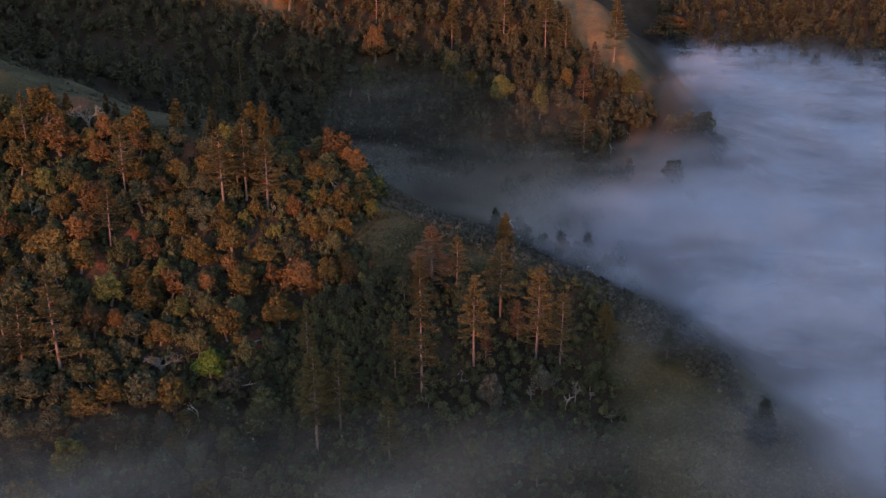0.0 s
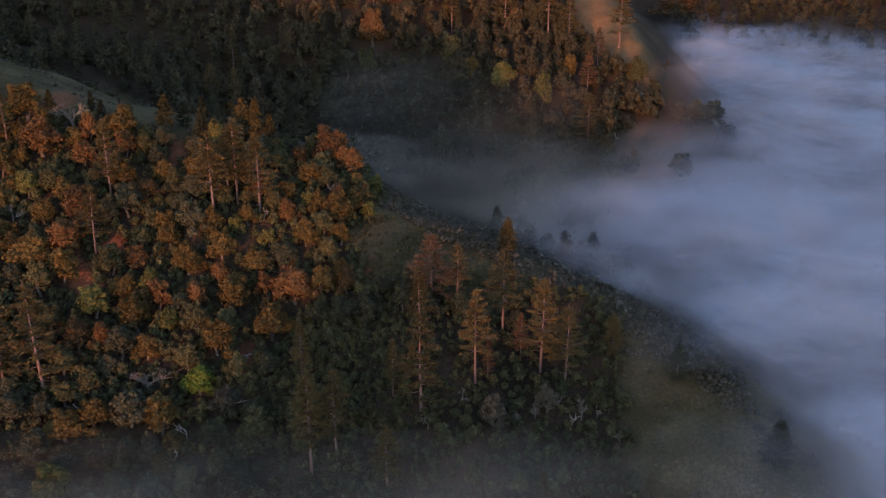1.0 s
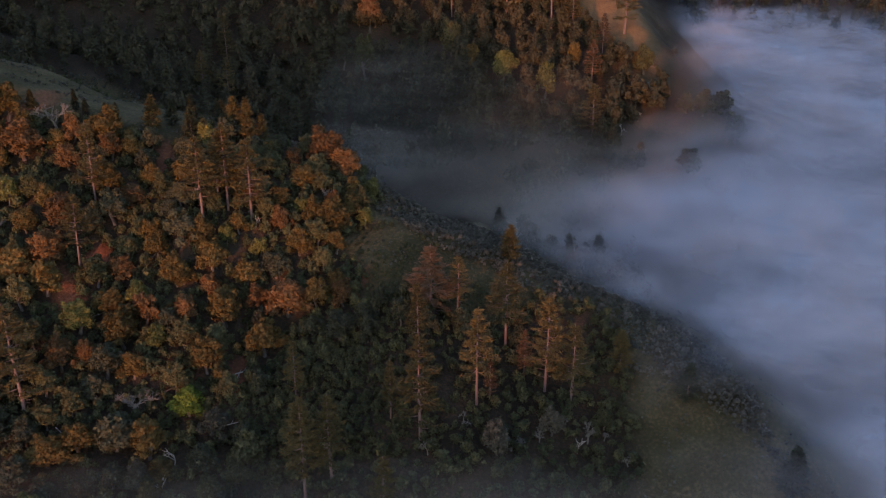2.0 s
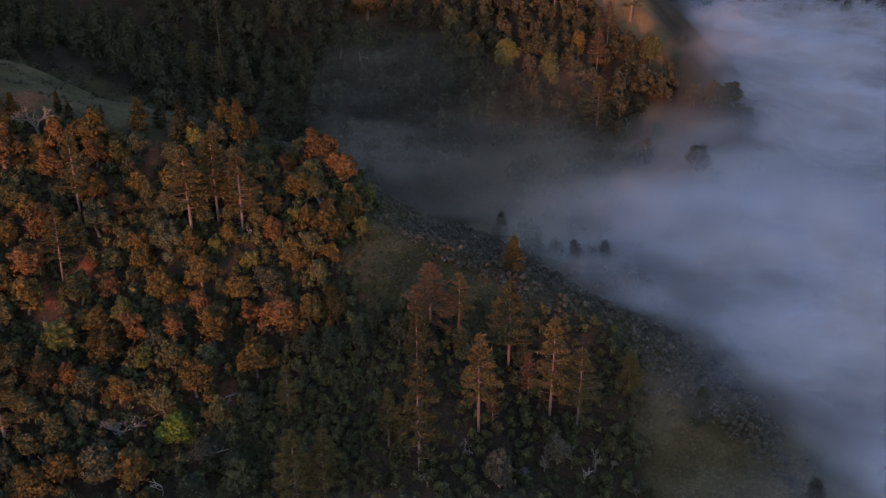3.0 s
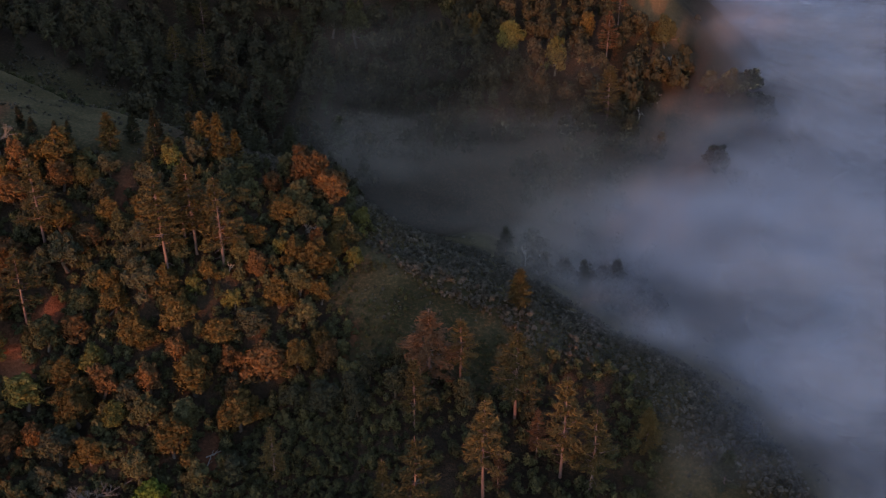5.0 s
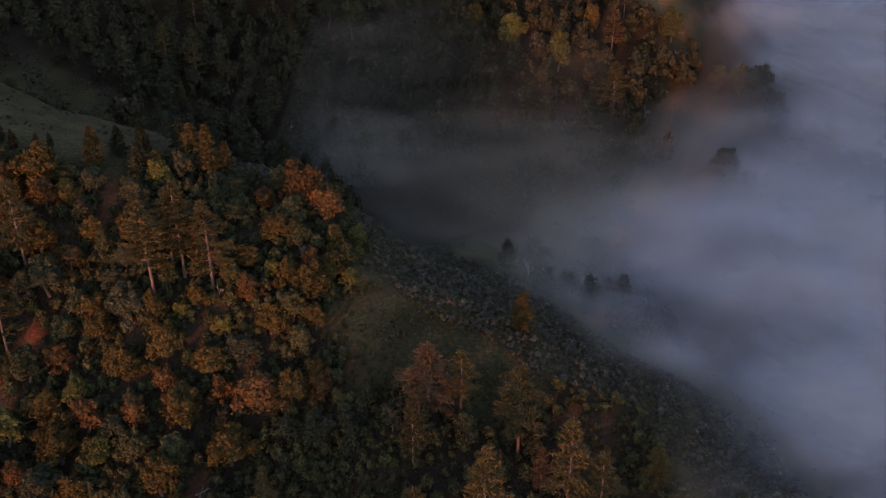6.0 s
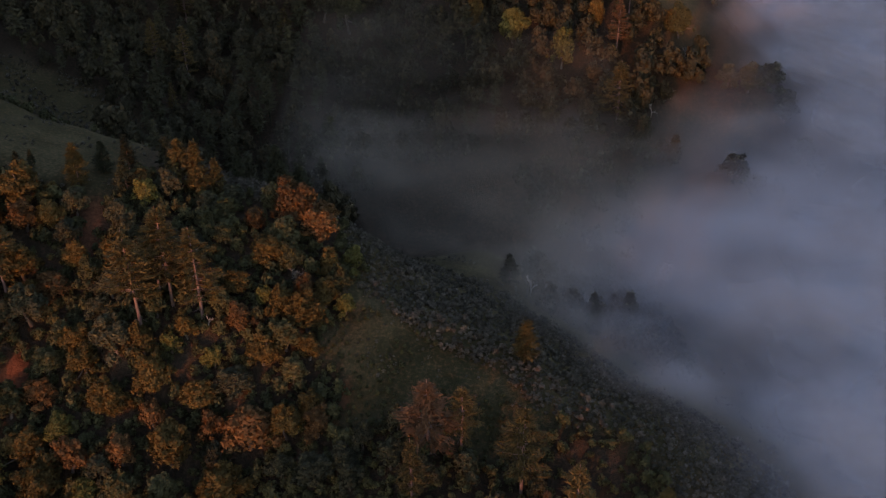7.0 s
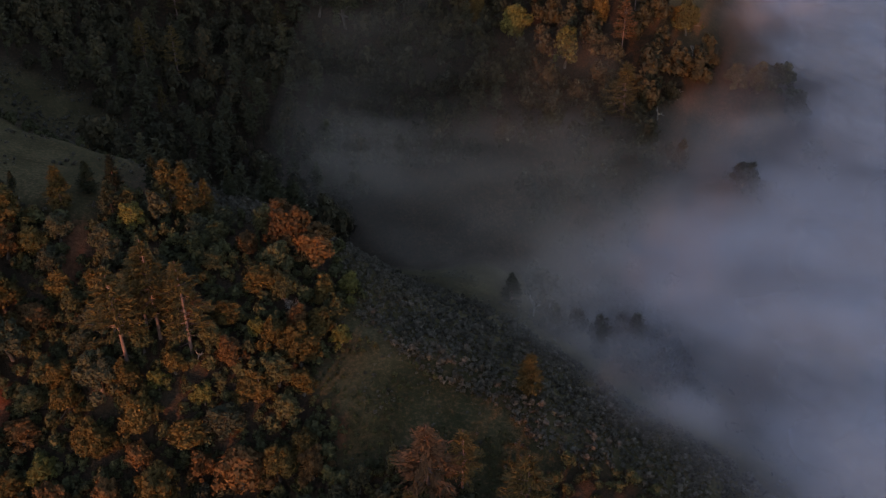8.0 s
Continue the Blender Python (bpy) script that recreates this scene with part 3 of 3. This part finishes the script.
# the tall pines of the spur: place and height
for k, (x, y, tall, kind, lean) in enumerate([
        (-83.2, 190.6, 24.7, 2, -3), (-91.8, 191.5, 17.5, 4, -3), (-81.6, 241.0, 20.3, 0, -1), (-80.9, 223.9, 17.7, 6, -4),
        (-54.6, 232.9, 22.7, 3, 0), (-50.0, 238.5, 21.6, 1, 0), (-52.3, 239.3, 18.5, 6, -2), (-44.4, 236.7, 20.6, 0, 0)]):
    pine(x, y, tall, kind, "green", lean, wide=1.14)
pine(-110.1, 252.7, 14.7, 0)
pine(-4.4, 183.7, 24.2, 2)
pine(-5.3, 204.7, 16.6, 5)
pine(-2.4, 214.5, 17.0, 4, "red", wide=1.7)
pine(3.2, 217.0, 14.5, 2, wide=1.25)
pine(6.7, 191.8, 22.1, 3)
pine(13.4, 209.9, 20.1, 6, wide=1.2)
pine(21.0, 199.0, 22.8, 0)
pine(26.1, 196.3, 18.6, 2, wide=1.15)
pine(17.0, 202.8, 11.6, 4, "red")
pine(9.4, 193.5, 10.0, 5, "red")
pine(-25.9, 174.6, 24.4, 1)
pine(-21.0, 176.6, 20.9, 3)
pine(-30.7, 199.5, 13.4, 4)
pine(-10.3, 188.7, 13.5, 5)
pine(-10.5, 166.4, 15.9, 2)
pine(18.3, 162.5, 10.2, 4)
pine(39.9, 170.5, 8.0, 5)
# young conifers on the open slope, dark ones on the crest
fir(50.1, 196.5, 8.7, 3)
fir(37.2, 204.1, 9.3, 3, True)
fir(66.1, 176.8, 11.4, 1)
fir(15.8, 236.5, 9.2, 1, True)
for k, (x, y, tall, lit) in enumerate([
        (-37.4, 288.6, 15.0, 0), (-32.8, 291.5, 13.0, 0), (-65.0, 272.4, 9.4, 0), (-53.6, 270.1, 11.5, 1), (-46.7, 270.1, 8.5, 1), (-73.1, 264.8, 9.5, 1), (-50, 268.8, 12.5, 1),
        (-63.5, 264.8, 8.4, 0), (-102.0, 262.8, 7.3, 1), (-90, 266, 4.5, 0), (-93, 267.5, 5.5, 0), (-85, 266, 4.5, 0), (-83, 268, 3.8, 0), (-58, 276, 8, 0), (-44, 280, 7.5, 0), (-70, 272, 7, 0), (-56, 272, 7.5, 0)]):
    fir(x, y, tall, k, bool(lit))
# half sunk in fog
fir(15.6, 277.2, 7.0 - float(height(15.6, 277.2)), 1, group="trees in the fog")
fir(33.5, 262.0, 4.5 - float(height(33.5, 262.0)), 2, group="trees in the fog")
fir(42.0, 268.0, 2.5 - float(height(42.0, 268.0)), 0, group="trees in the fog")
# trees of the near spur with a look of their own
for x, y, wide, tint in [
        (-86.2, 216.9, 11, "golden"), (-47.6, 215.4, 11.5, "golden"), (-67.6, 207.4, 10.5, "golden"), (-64, 212.1, 8, "rust"), (-49.3, 202.5, 10, "golden"), (-74.2, 202.6, 6.5, "rust"),
        (-32.9, 230.7, 7.6, "golden"), (-94.4, 224.7, 6.4, "olive"), (-73, 241.6, 9.5, "rust"), (-90, 249.5, 8.5, "rust"), (-74.1, 191.2, 6.5, "olive"), (-78.2, 187.8, 6, "olive"),
        (-51.4, 193.6, 9, "bright"), (-24.6, 259.6, 9.5, "rust"), (-37.4, 259.5, 6.6, "rust"), (-41.6, 229.9, 4.5, "lime"), (-24.7, 232.6, 6.8, "golden"), (-44, 224.1, 8.2, "golden")]:
    oak(x, y, wide, tint)
for x, y, wide, tint in [
        (-30.2, 239.6, 7, "golden"), (-33.2, 241.1, 5, "lime"), (-19.9, 247.2, 7, "olive"), (-26.3, 244.3, 6, "rust"), (-59, 221.1, 8.6, "golden"), (-71.6, 222.7, 7.6, "rust"), (-95.1, 239.5, 8, "olive"),
        (-108.3, 243.1, 10, "golden"), (-80.6, 253.3, 8.4, "rust"), (-49.2, 230.5, 4.8, "lime"), (-39.6, 179.7, 7, "olive"), (10.1, 180.6, 8, "grey"), (21.4, 187.9, 7, "grey"),
        (32.2, 190.5, 5, "olive"), (-27.1, 228.4, 6.6, "olive"), (-33.8, 251.1, 8, "golden"), (-57.6, 221.7, 7, "golden"), (-22, 252, 6, "golden"), (-18.5, 243, 5, "lime")]:
    oak(x, y, wide, tint)
for x, y, wide, tall in [(-14, 216, 5.5, 7), (-9, 212, 6, 7.5), (-8, 219, 5, 6), (4, 211, 6, 7), (9, 205, 5.5, 7), (-16, 210, 6, 7), (-3, 209, 5, 6.5), (16, 209, 5, 6)]:
    oak(x, y, wide, "dark", tall)
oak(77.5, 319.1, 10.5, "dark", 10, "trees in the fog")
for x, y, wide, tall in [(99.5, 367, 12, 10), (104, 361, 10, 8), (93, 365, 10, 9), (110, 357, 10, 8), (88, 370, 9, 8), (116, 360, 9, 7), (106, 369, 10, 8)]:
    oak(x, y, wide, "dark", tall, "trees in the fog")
# leafless and dead ones
bare_tree(-62.1, 193.5, 9.5, 2, 1.6)
bare_tree(-95.3, 258.7, 13, 2, 1.3)
bare_tree(-27.7, 246.8, 7.5, 2)
bare_tree(15.0, 184.0, 7, 1)
bare_tree(28.5, 187.0, 8, 2)
for k, (x, y, tall) in enumerate([(4, 187, 5.5), (12, 187, 5), (19, 186, 6), (24, 189, 5.5), (32, 188, 5), (-3, 180, 6), (36, 183, 5)]):
    bare_tree(x, y, tall, k, 1.05)
bare_tree(-101.8, 230.6, 8, 0)
for k, (x, y, tall, lean) in enumerate([(-43.4, 235.9, 4.5, 14), (-52.6, 183.7, 6, 0), (-54, 178.4, 6.5, -8), (26.2, 184.7, 6, 5), (63.2, 359.3, 7, 4), (76, 378.2, 4.2, -6), (20.4, 274.5, 8, 0), (23.5, 273, 6.5, 8), (-33.6, 279.5, 5, 0), (70, 366, 5.5, 5)]):
    snag(x, y, tall, k, lean)


def log(x, y, length, turn):
    """A fallen bleached trunk with stubs."""
    r = np.random.default_rng(int(abs(x * 10)))
    pts = [(s * length, 0.15 * length * np.sin(s * 2), 0.1) for s in np.linspace(-0.5, 0.5, 5)]
    pieces = [tube(pts, [0.13, 0.13, 0.11, 0.09, 0.05], 7)]
    for s in (-0.1, 0.15, 0.32):
        pieces.append(tube([(s * length, 0.05, 0.1), (s * length + 0.5, r.uniform(-1.2, 1.2), r.uniform(0.4, 1.2))], [0.08, 0.02], 5))
    ob = new("fallen_log", mesh_of("fallen_log", pieces, BARK_DEAD, True))
    e = 0.5
    tilt = math.atan2(float(height(x + e * math.cos(turn), y + e * math.sin(turn)) - height(x - e * math.cos(turn), y - e * math.sin(turn))), 2 * e)
    ob.matrix_basis = Matrix.LocRotScale((x, y, float(height(x, y)) + 0.12), Euler((0, -tilt, turn)), None)
    tagged(ob, "fallen bleached tree trunk lying on the slope", "fallen log", "fallen logs")
    taken.append((x, y, 2.2))


log(-43.1, 201.8, 6, 1.2)
log(-41.8, 204.5, 5, 0.5)
log(-42.3, 192.2, 5.5, 0.2)
log(-75.1, 187.4, 4, -0.8)

# the wood that covers the near spur
def wooded(x, y):
    return (1 - open_grass(x, y)) * (1 - np.clip(1.6 * red_soil(x, y), 0, 1))


made = 0
for x, y, r in zip(rng.uniform(-128, -14, 14000), rng.uniform(150, 268, 14000), 3.1 + 3.9 * rng.random(14000) ** 1.6):
    if made >= 232 or wooded(x, y) < 0.6 or (x > -38 and y < 212) or not free(x, y, r):
        continue
    # the lower slope is unlit: its shade is put in by choosing darker leaves
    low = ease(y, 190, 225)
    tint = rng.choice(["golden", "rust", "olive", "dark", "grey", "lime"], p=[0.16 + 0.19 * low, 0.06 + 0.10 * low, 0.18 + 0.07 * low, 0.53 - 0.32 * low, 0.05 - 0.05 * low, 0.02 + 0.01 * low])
    if y > 249 and -75 < x < -36:          # the shaded top of the crest: shade put into the tint, crowns kept small
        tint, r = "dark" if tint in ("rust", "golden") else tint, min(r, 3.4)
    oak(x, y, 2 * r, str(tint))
    made += 1


# ---- woods and brush that nobody could count ----
FAR_OAKS = [oak_shape(rng, 440, 0.083, 0, (1.15, 1.0, 1.35)[i % 3], 14, (0.9, 1.4))[0] for i in range(6)]
FAR_PINES = [pine_shape(rng, (0.2, 0.1, 0.3)[i % 3], (0.17, 0.2, 0.15)[i % 3], 15, 11, 0.023, 0.3, False, 2.2) for i in range(4)]
BUSHES = []
for i in range(5):
    c, _ = oak_shape(rng, 165, 0.105, 0, 0.75, 6)
    BUSHES.append(c)


def joined(places, shapes, name, mat, label, category):
    """One mesh of many plants; places: x, y, width, height, tint, sunk."""
    flat = []
    for s in shapes:
        vs, tris, qs, off = [], [], [], 0
        for v, f in s:
            (tris if f.shape[1] == 3 else qs).append(f + off)
            vs.append(v)
            off += len(v)
        flat.append((np.concatenate(vs), np.concatenate(tris), np.concatenate(qs) if qs else None))
    pieces, tints = [], []
    r = np.random.default_rng(11)
    for x, y, w, t, tint in places:
        v, tri, q = flat[r.integers(len(flat))]
        a = r.uniform(0, 6.28)
        p = np.stack([(v[:, 0] * math.cos(a) - v[:, 1] * math.sin(a)) * w + x, (v[:, 0] * math.sin(a) + v[:, 1] * math.cos(a)) * w + y, v[:, 2] * t + float(height(x, y)) - 0.15], 1)
        pieces.append((p, tri))
        tints.append(np.full(len(v), tint))
        if q is not None:
            pieces.append((p[q.min():], q - q.min()))
            tints.append(np.full(len(v) - q.min(), tint))
    return tagged(new(name, mesh_of(name, pieces, mat, tint=np.concatenate(tints))), label, category, kind="stuff")


def scatter(n, x0, x1, y0, y1, r0, r1, allowed, most, pack=0.72, seed=3):
    r = np.random.default_rng(seed)
    cell, grid, out = 2 * r1, {}, []
    for x, y, s in zip(r.uniform(x0, x1, n), r.uniform(y0, y1, n), r.uniform(r0, r1, n)):
        if not allowed(x, y):
            continue
        i, j = int(x // cell), int(y // cell)
        if all((x - a) ** 2 + (y - b) ** 2 > (pack * (s + c)) ** 2 for u in (i - 1, i, i + 1) for v in (j - 1, j, j + 1) for a, b, c in grid.get((u, v), ())):
            grid.setdefault((i, j), []).append((x, y, s))
            out.append((x, y, s))
            if len(out) >= most:
                break
    return out


def in_sight(x, y):
    return abs(x) < 0.5 * y + 40


# pines and trees of the far slopes that stand out
for k, (x, y, tall) in enumerate([(25.9, 428.8, 29.6), (42.8, 413.5, 29.9), (50.6, 408.2, 23.4), (69.9, 403.2, 26.2), (54.4, 377.8, 18), (52.5, 356, 20), (-86, 372.2, 19), (-77.1, 372.2, 18.2), (-51.1, 403.4, 16.9), (-83.7, 405.3, 21.2), (-77, 351.5, 11.5), (60, 392, 16), (-30, 450, 24), (4, 440, 22)]):
    pine(x, y, tall, k + 2, "red" if k in (4, 11) else "green", group="pines on the far slope", wide=1.3 if k == 3 else 1.5 if k == 5 else 1.0)
for x, y, wide, tint in [(23.2, 389, 11, "lime"), (37.5, 376, 11, "lime"), (-31, 415, 13, "olive"), (-29.7, 432, 15, "rust"), (-69.3, 452, 15, "rust"), (3.8, 416, 12, "olive"), (74.6, 384, 9, "olive"), (73, 386, 7, "golden"), (-40, 418, 10, "dark"), (12, 400, 9, "golden"), (49, 388, 8, "golden")]:
    oak(x, y, wide, tint, 1.3 * wide, "oaks on the far slope")
oak(131, 574, 30, "rust", 16, "oaks on the far slope")
oak(90, 404, 4, "dark", 3, "oaks on the far slope")

keys = [(x, y, r) for x, y, r in taken if y > 284]


def far_ok(x, y):
    return in_sight(x, y) and y > brow(x) + 7 + 10 * ease(x, -62, -50) and not (x < -84 and y < 338) and not (x > -24 and y < 345) and wooded(x, y) > 0.5 and not (x > 60 and y < 362) and x < np.interp(y, [350, 396, 404, 412, 460, 520], [82, 78, 67, 56, 46, 6]) and float(height(x, y)) > -19 and all((x - a) ** 2 + (y - b) ** 2 > (0.8 * r + 2) ** 2 for a, b, r in keys)


spots = scatter(34000, -290, 130, 284, 520, 3.3, 6.4, far_ok, 1150, 0.58, 5)
r = np.random.default_rng(21)
broad, needle = [], []
for x, y, s in spots:
    # light put into the tint: lighter on the shaded side, warmer up the slope
    light_tint = 0.04 + 0.36 * ease(y, 405, 465) if x > -20 else 0.34 + 0.25 * ease(y, 425, 475)
    tint = float(np.clip(r.normal(light_tint, 0.17), 0, 1))
    if r.random() < (0.3 if x < -30 and y < 420 else 0.12):
        t = r.uniform(8, 17)
        needle.append((x, y, t, t, tint))
    else:
        broad.append((x, y, s * 1.08, s * r.uniform(1.0, 1.45), tint))
for x, y, s in scatter(9000, 90, 480, 440, 700, 3.5, 7, lambda x, y: in_sight(x, y) and x > 128 and float(height(x, y)) > -4, 480, 0.66, 6):
    tint = float(np.clip(r.normal(0.15, 0.2), 0, 1))
    if r.random() < 0.3:
        t = r.uniform(12, 22)
        needle.append((x, y, t, t, tint))
    else:
        broad.append((x, y, s, s * r.uniform(1.0, 1.4), tint))
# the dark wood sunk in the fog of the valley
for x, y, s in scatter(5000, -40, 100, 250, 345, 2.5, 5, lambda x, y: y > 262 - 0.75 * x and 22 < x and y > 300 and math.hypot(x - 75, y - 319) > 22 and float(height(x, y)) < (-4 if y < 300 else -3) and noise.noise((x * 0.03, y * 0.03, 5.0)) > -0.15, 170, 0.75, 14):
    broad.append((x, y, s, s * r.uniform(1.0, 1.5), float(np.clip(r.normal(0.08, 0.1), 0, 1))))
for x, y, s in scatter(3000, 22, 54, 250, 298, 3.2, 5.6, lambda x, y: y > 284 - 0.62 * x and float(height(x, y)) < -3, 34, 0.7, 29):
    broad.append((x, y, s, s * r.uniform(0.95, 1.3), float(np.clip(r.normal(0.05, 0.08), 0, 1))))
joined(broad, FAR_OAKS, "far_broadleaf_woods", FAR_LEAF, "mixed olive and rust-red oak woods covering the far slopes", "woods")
joined(needle, [c + w for c, w in FAR_PINES], "far_conifer_woods", FAR_NEEDLES, "scattered conifers standing among the far woods", "woods")

# chaparral under the pines and in the gaps of the wood
near_keys = [t for t in taken if t[1] < 300]


def brush_ok(x, y):
    return wooded(x, y) > 0.4 and all((x - a) ** 2 + (y - b) ** 2 > (0.5 * c) ** 2 for a, b, c in near_keys)


spots = scatter(16000, -125, 46, 140, 270, 1.0, 2.9, brush_ok, 2100, 0.52, 8)
spots += scatter(6000, -24, 12, 212, 250, 0.4, 1.0, lambda x, y: noise.noise((x * 0.11, y * 0.11, 9.0)) > -0.02 and y < 248 - 0.6 * (x + 20), 240, 0.8, 15)
spots += scatter(9000, -115, -18, 185, 262, 0.8, 1.9, brush_ok, 1000, 0.5, 27)
spots += scatter(6000, -42, -8, 180, 224, 0.8, 1.7, brush_ok, 380, 0.62, 17)
spots += scatter(6000, -150, -60, 285, 335, 0.9, 2.2, lambda x, y: 2 < y - brow(x) + 3 * noise.noise((x * 0.06, 2.0, 1.0)) < 14 and noise.noise((x * 0.12, y * 0.12, 4.0)) > -0.35, 420, 0.75, 16)
joined([(x, y, s, s * r.uniform(0.9, 1.3), float(np.clip(r.normal(0.35 if y > 205 or x < -40 else 0.2, 0.22), 0, 1))) for x, y, s in spots],
       BUSHES, "chaparral", SHRUB_LEAF, "dense dark green brush under the trees", "shrubs")
spots = scatter(40000, -52, 66, 176, 290, 0.65, 1.6, lambda x, y: open_grass(x, y) > 0.4 and -19 - 4 * noise.noise((x * 0.07, y * 0.07, 6.0)) < y - brow(x) < 20 and noise.noise((x * 0.2, y * 0.2, 2.0)) > -0.42, 4600, 0.45, 19)
spots += scatter(14000, -60, 75, 150, 312, 0.3, 0.8, lambda x, y: open_grass(x, y) > 0.5 and noise.noise((x * 0.13, y * 0.13, 3.0)) + 0.5 * noise.noise((x * 0.4, y * 0.4, 1.0)) > 0.16, 1500, 0.7, 9)
spots += scatter(5000, -150, -76, 328, 354, 0.4, 1.3, lambda x, y: open_grass(x, y) > 0.3 and noise.noise((x * 0.15, y * 0.15, 8.0)) > -0.1, 420, 0.7, 23)
spots += scatter(5000, -150, -55, 262, 340, 0.3, 1.1, lambda x, y: open_grass(x, y) > 0.3 and noise.noise((x * 0.1, y * 0.16, 7.0)) > 0.12, 420, 0.8, 10)
SAGES = [oak_shape(rng, 84, 0.15, 0, 0.6, 6)[0][:8] for i in range(5)]
joined([(x, y, s, s * r.uniform(0.7, 1.0), float(np.clip(r.normal(0.58, 0.25), 0, 1))) for x, y, s in spots], SAGES, "sagebrush", SAGE_LEAF, "low grey-green sagebrush dotted over the open slope", "shrubs")
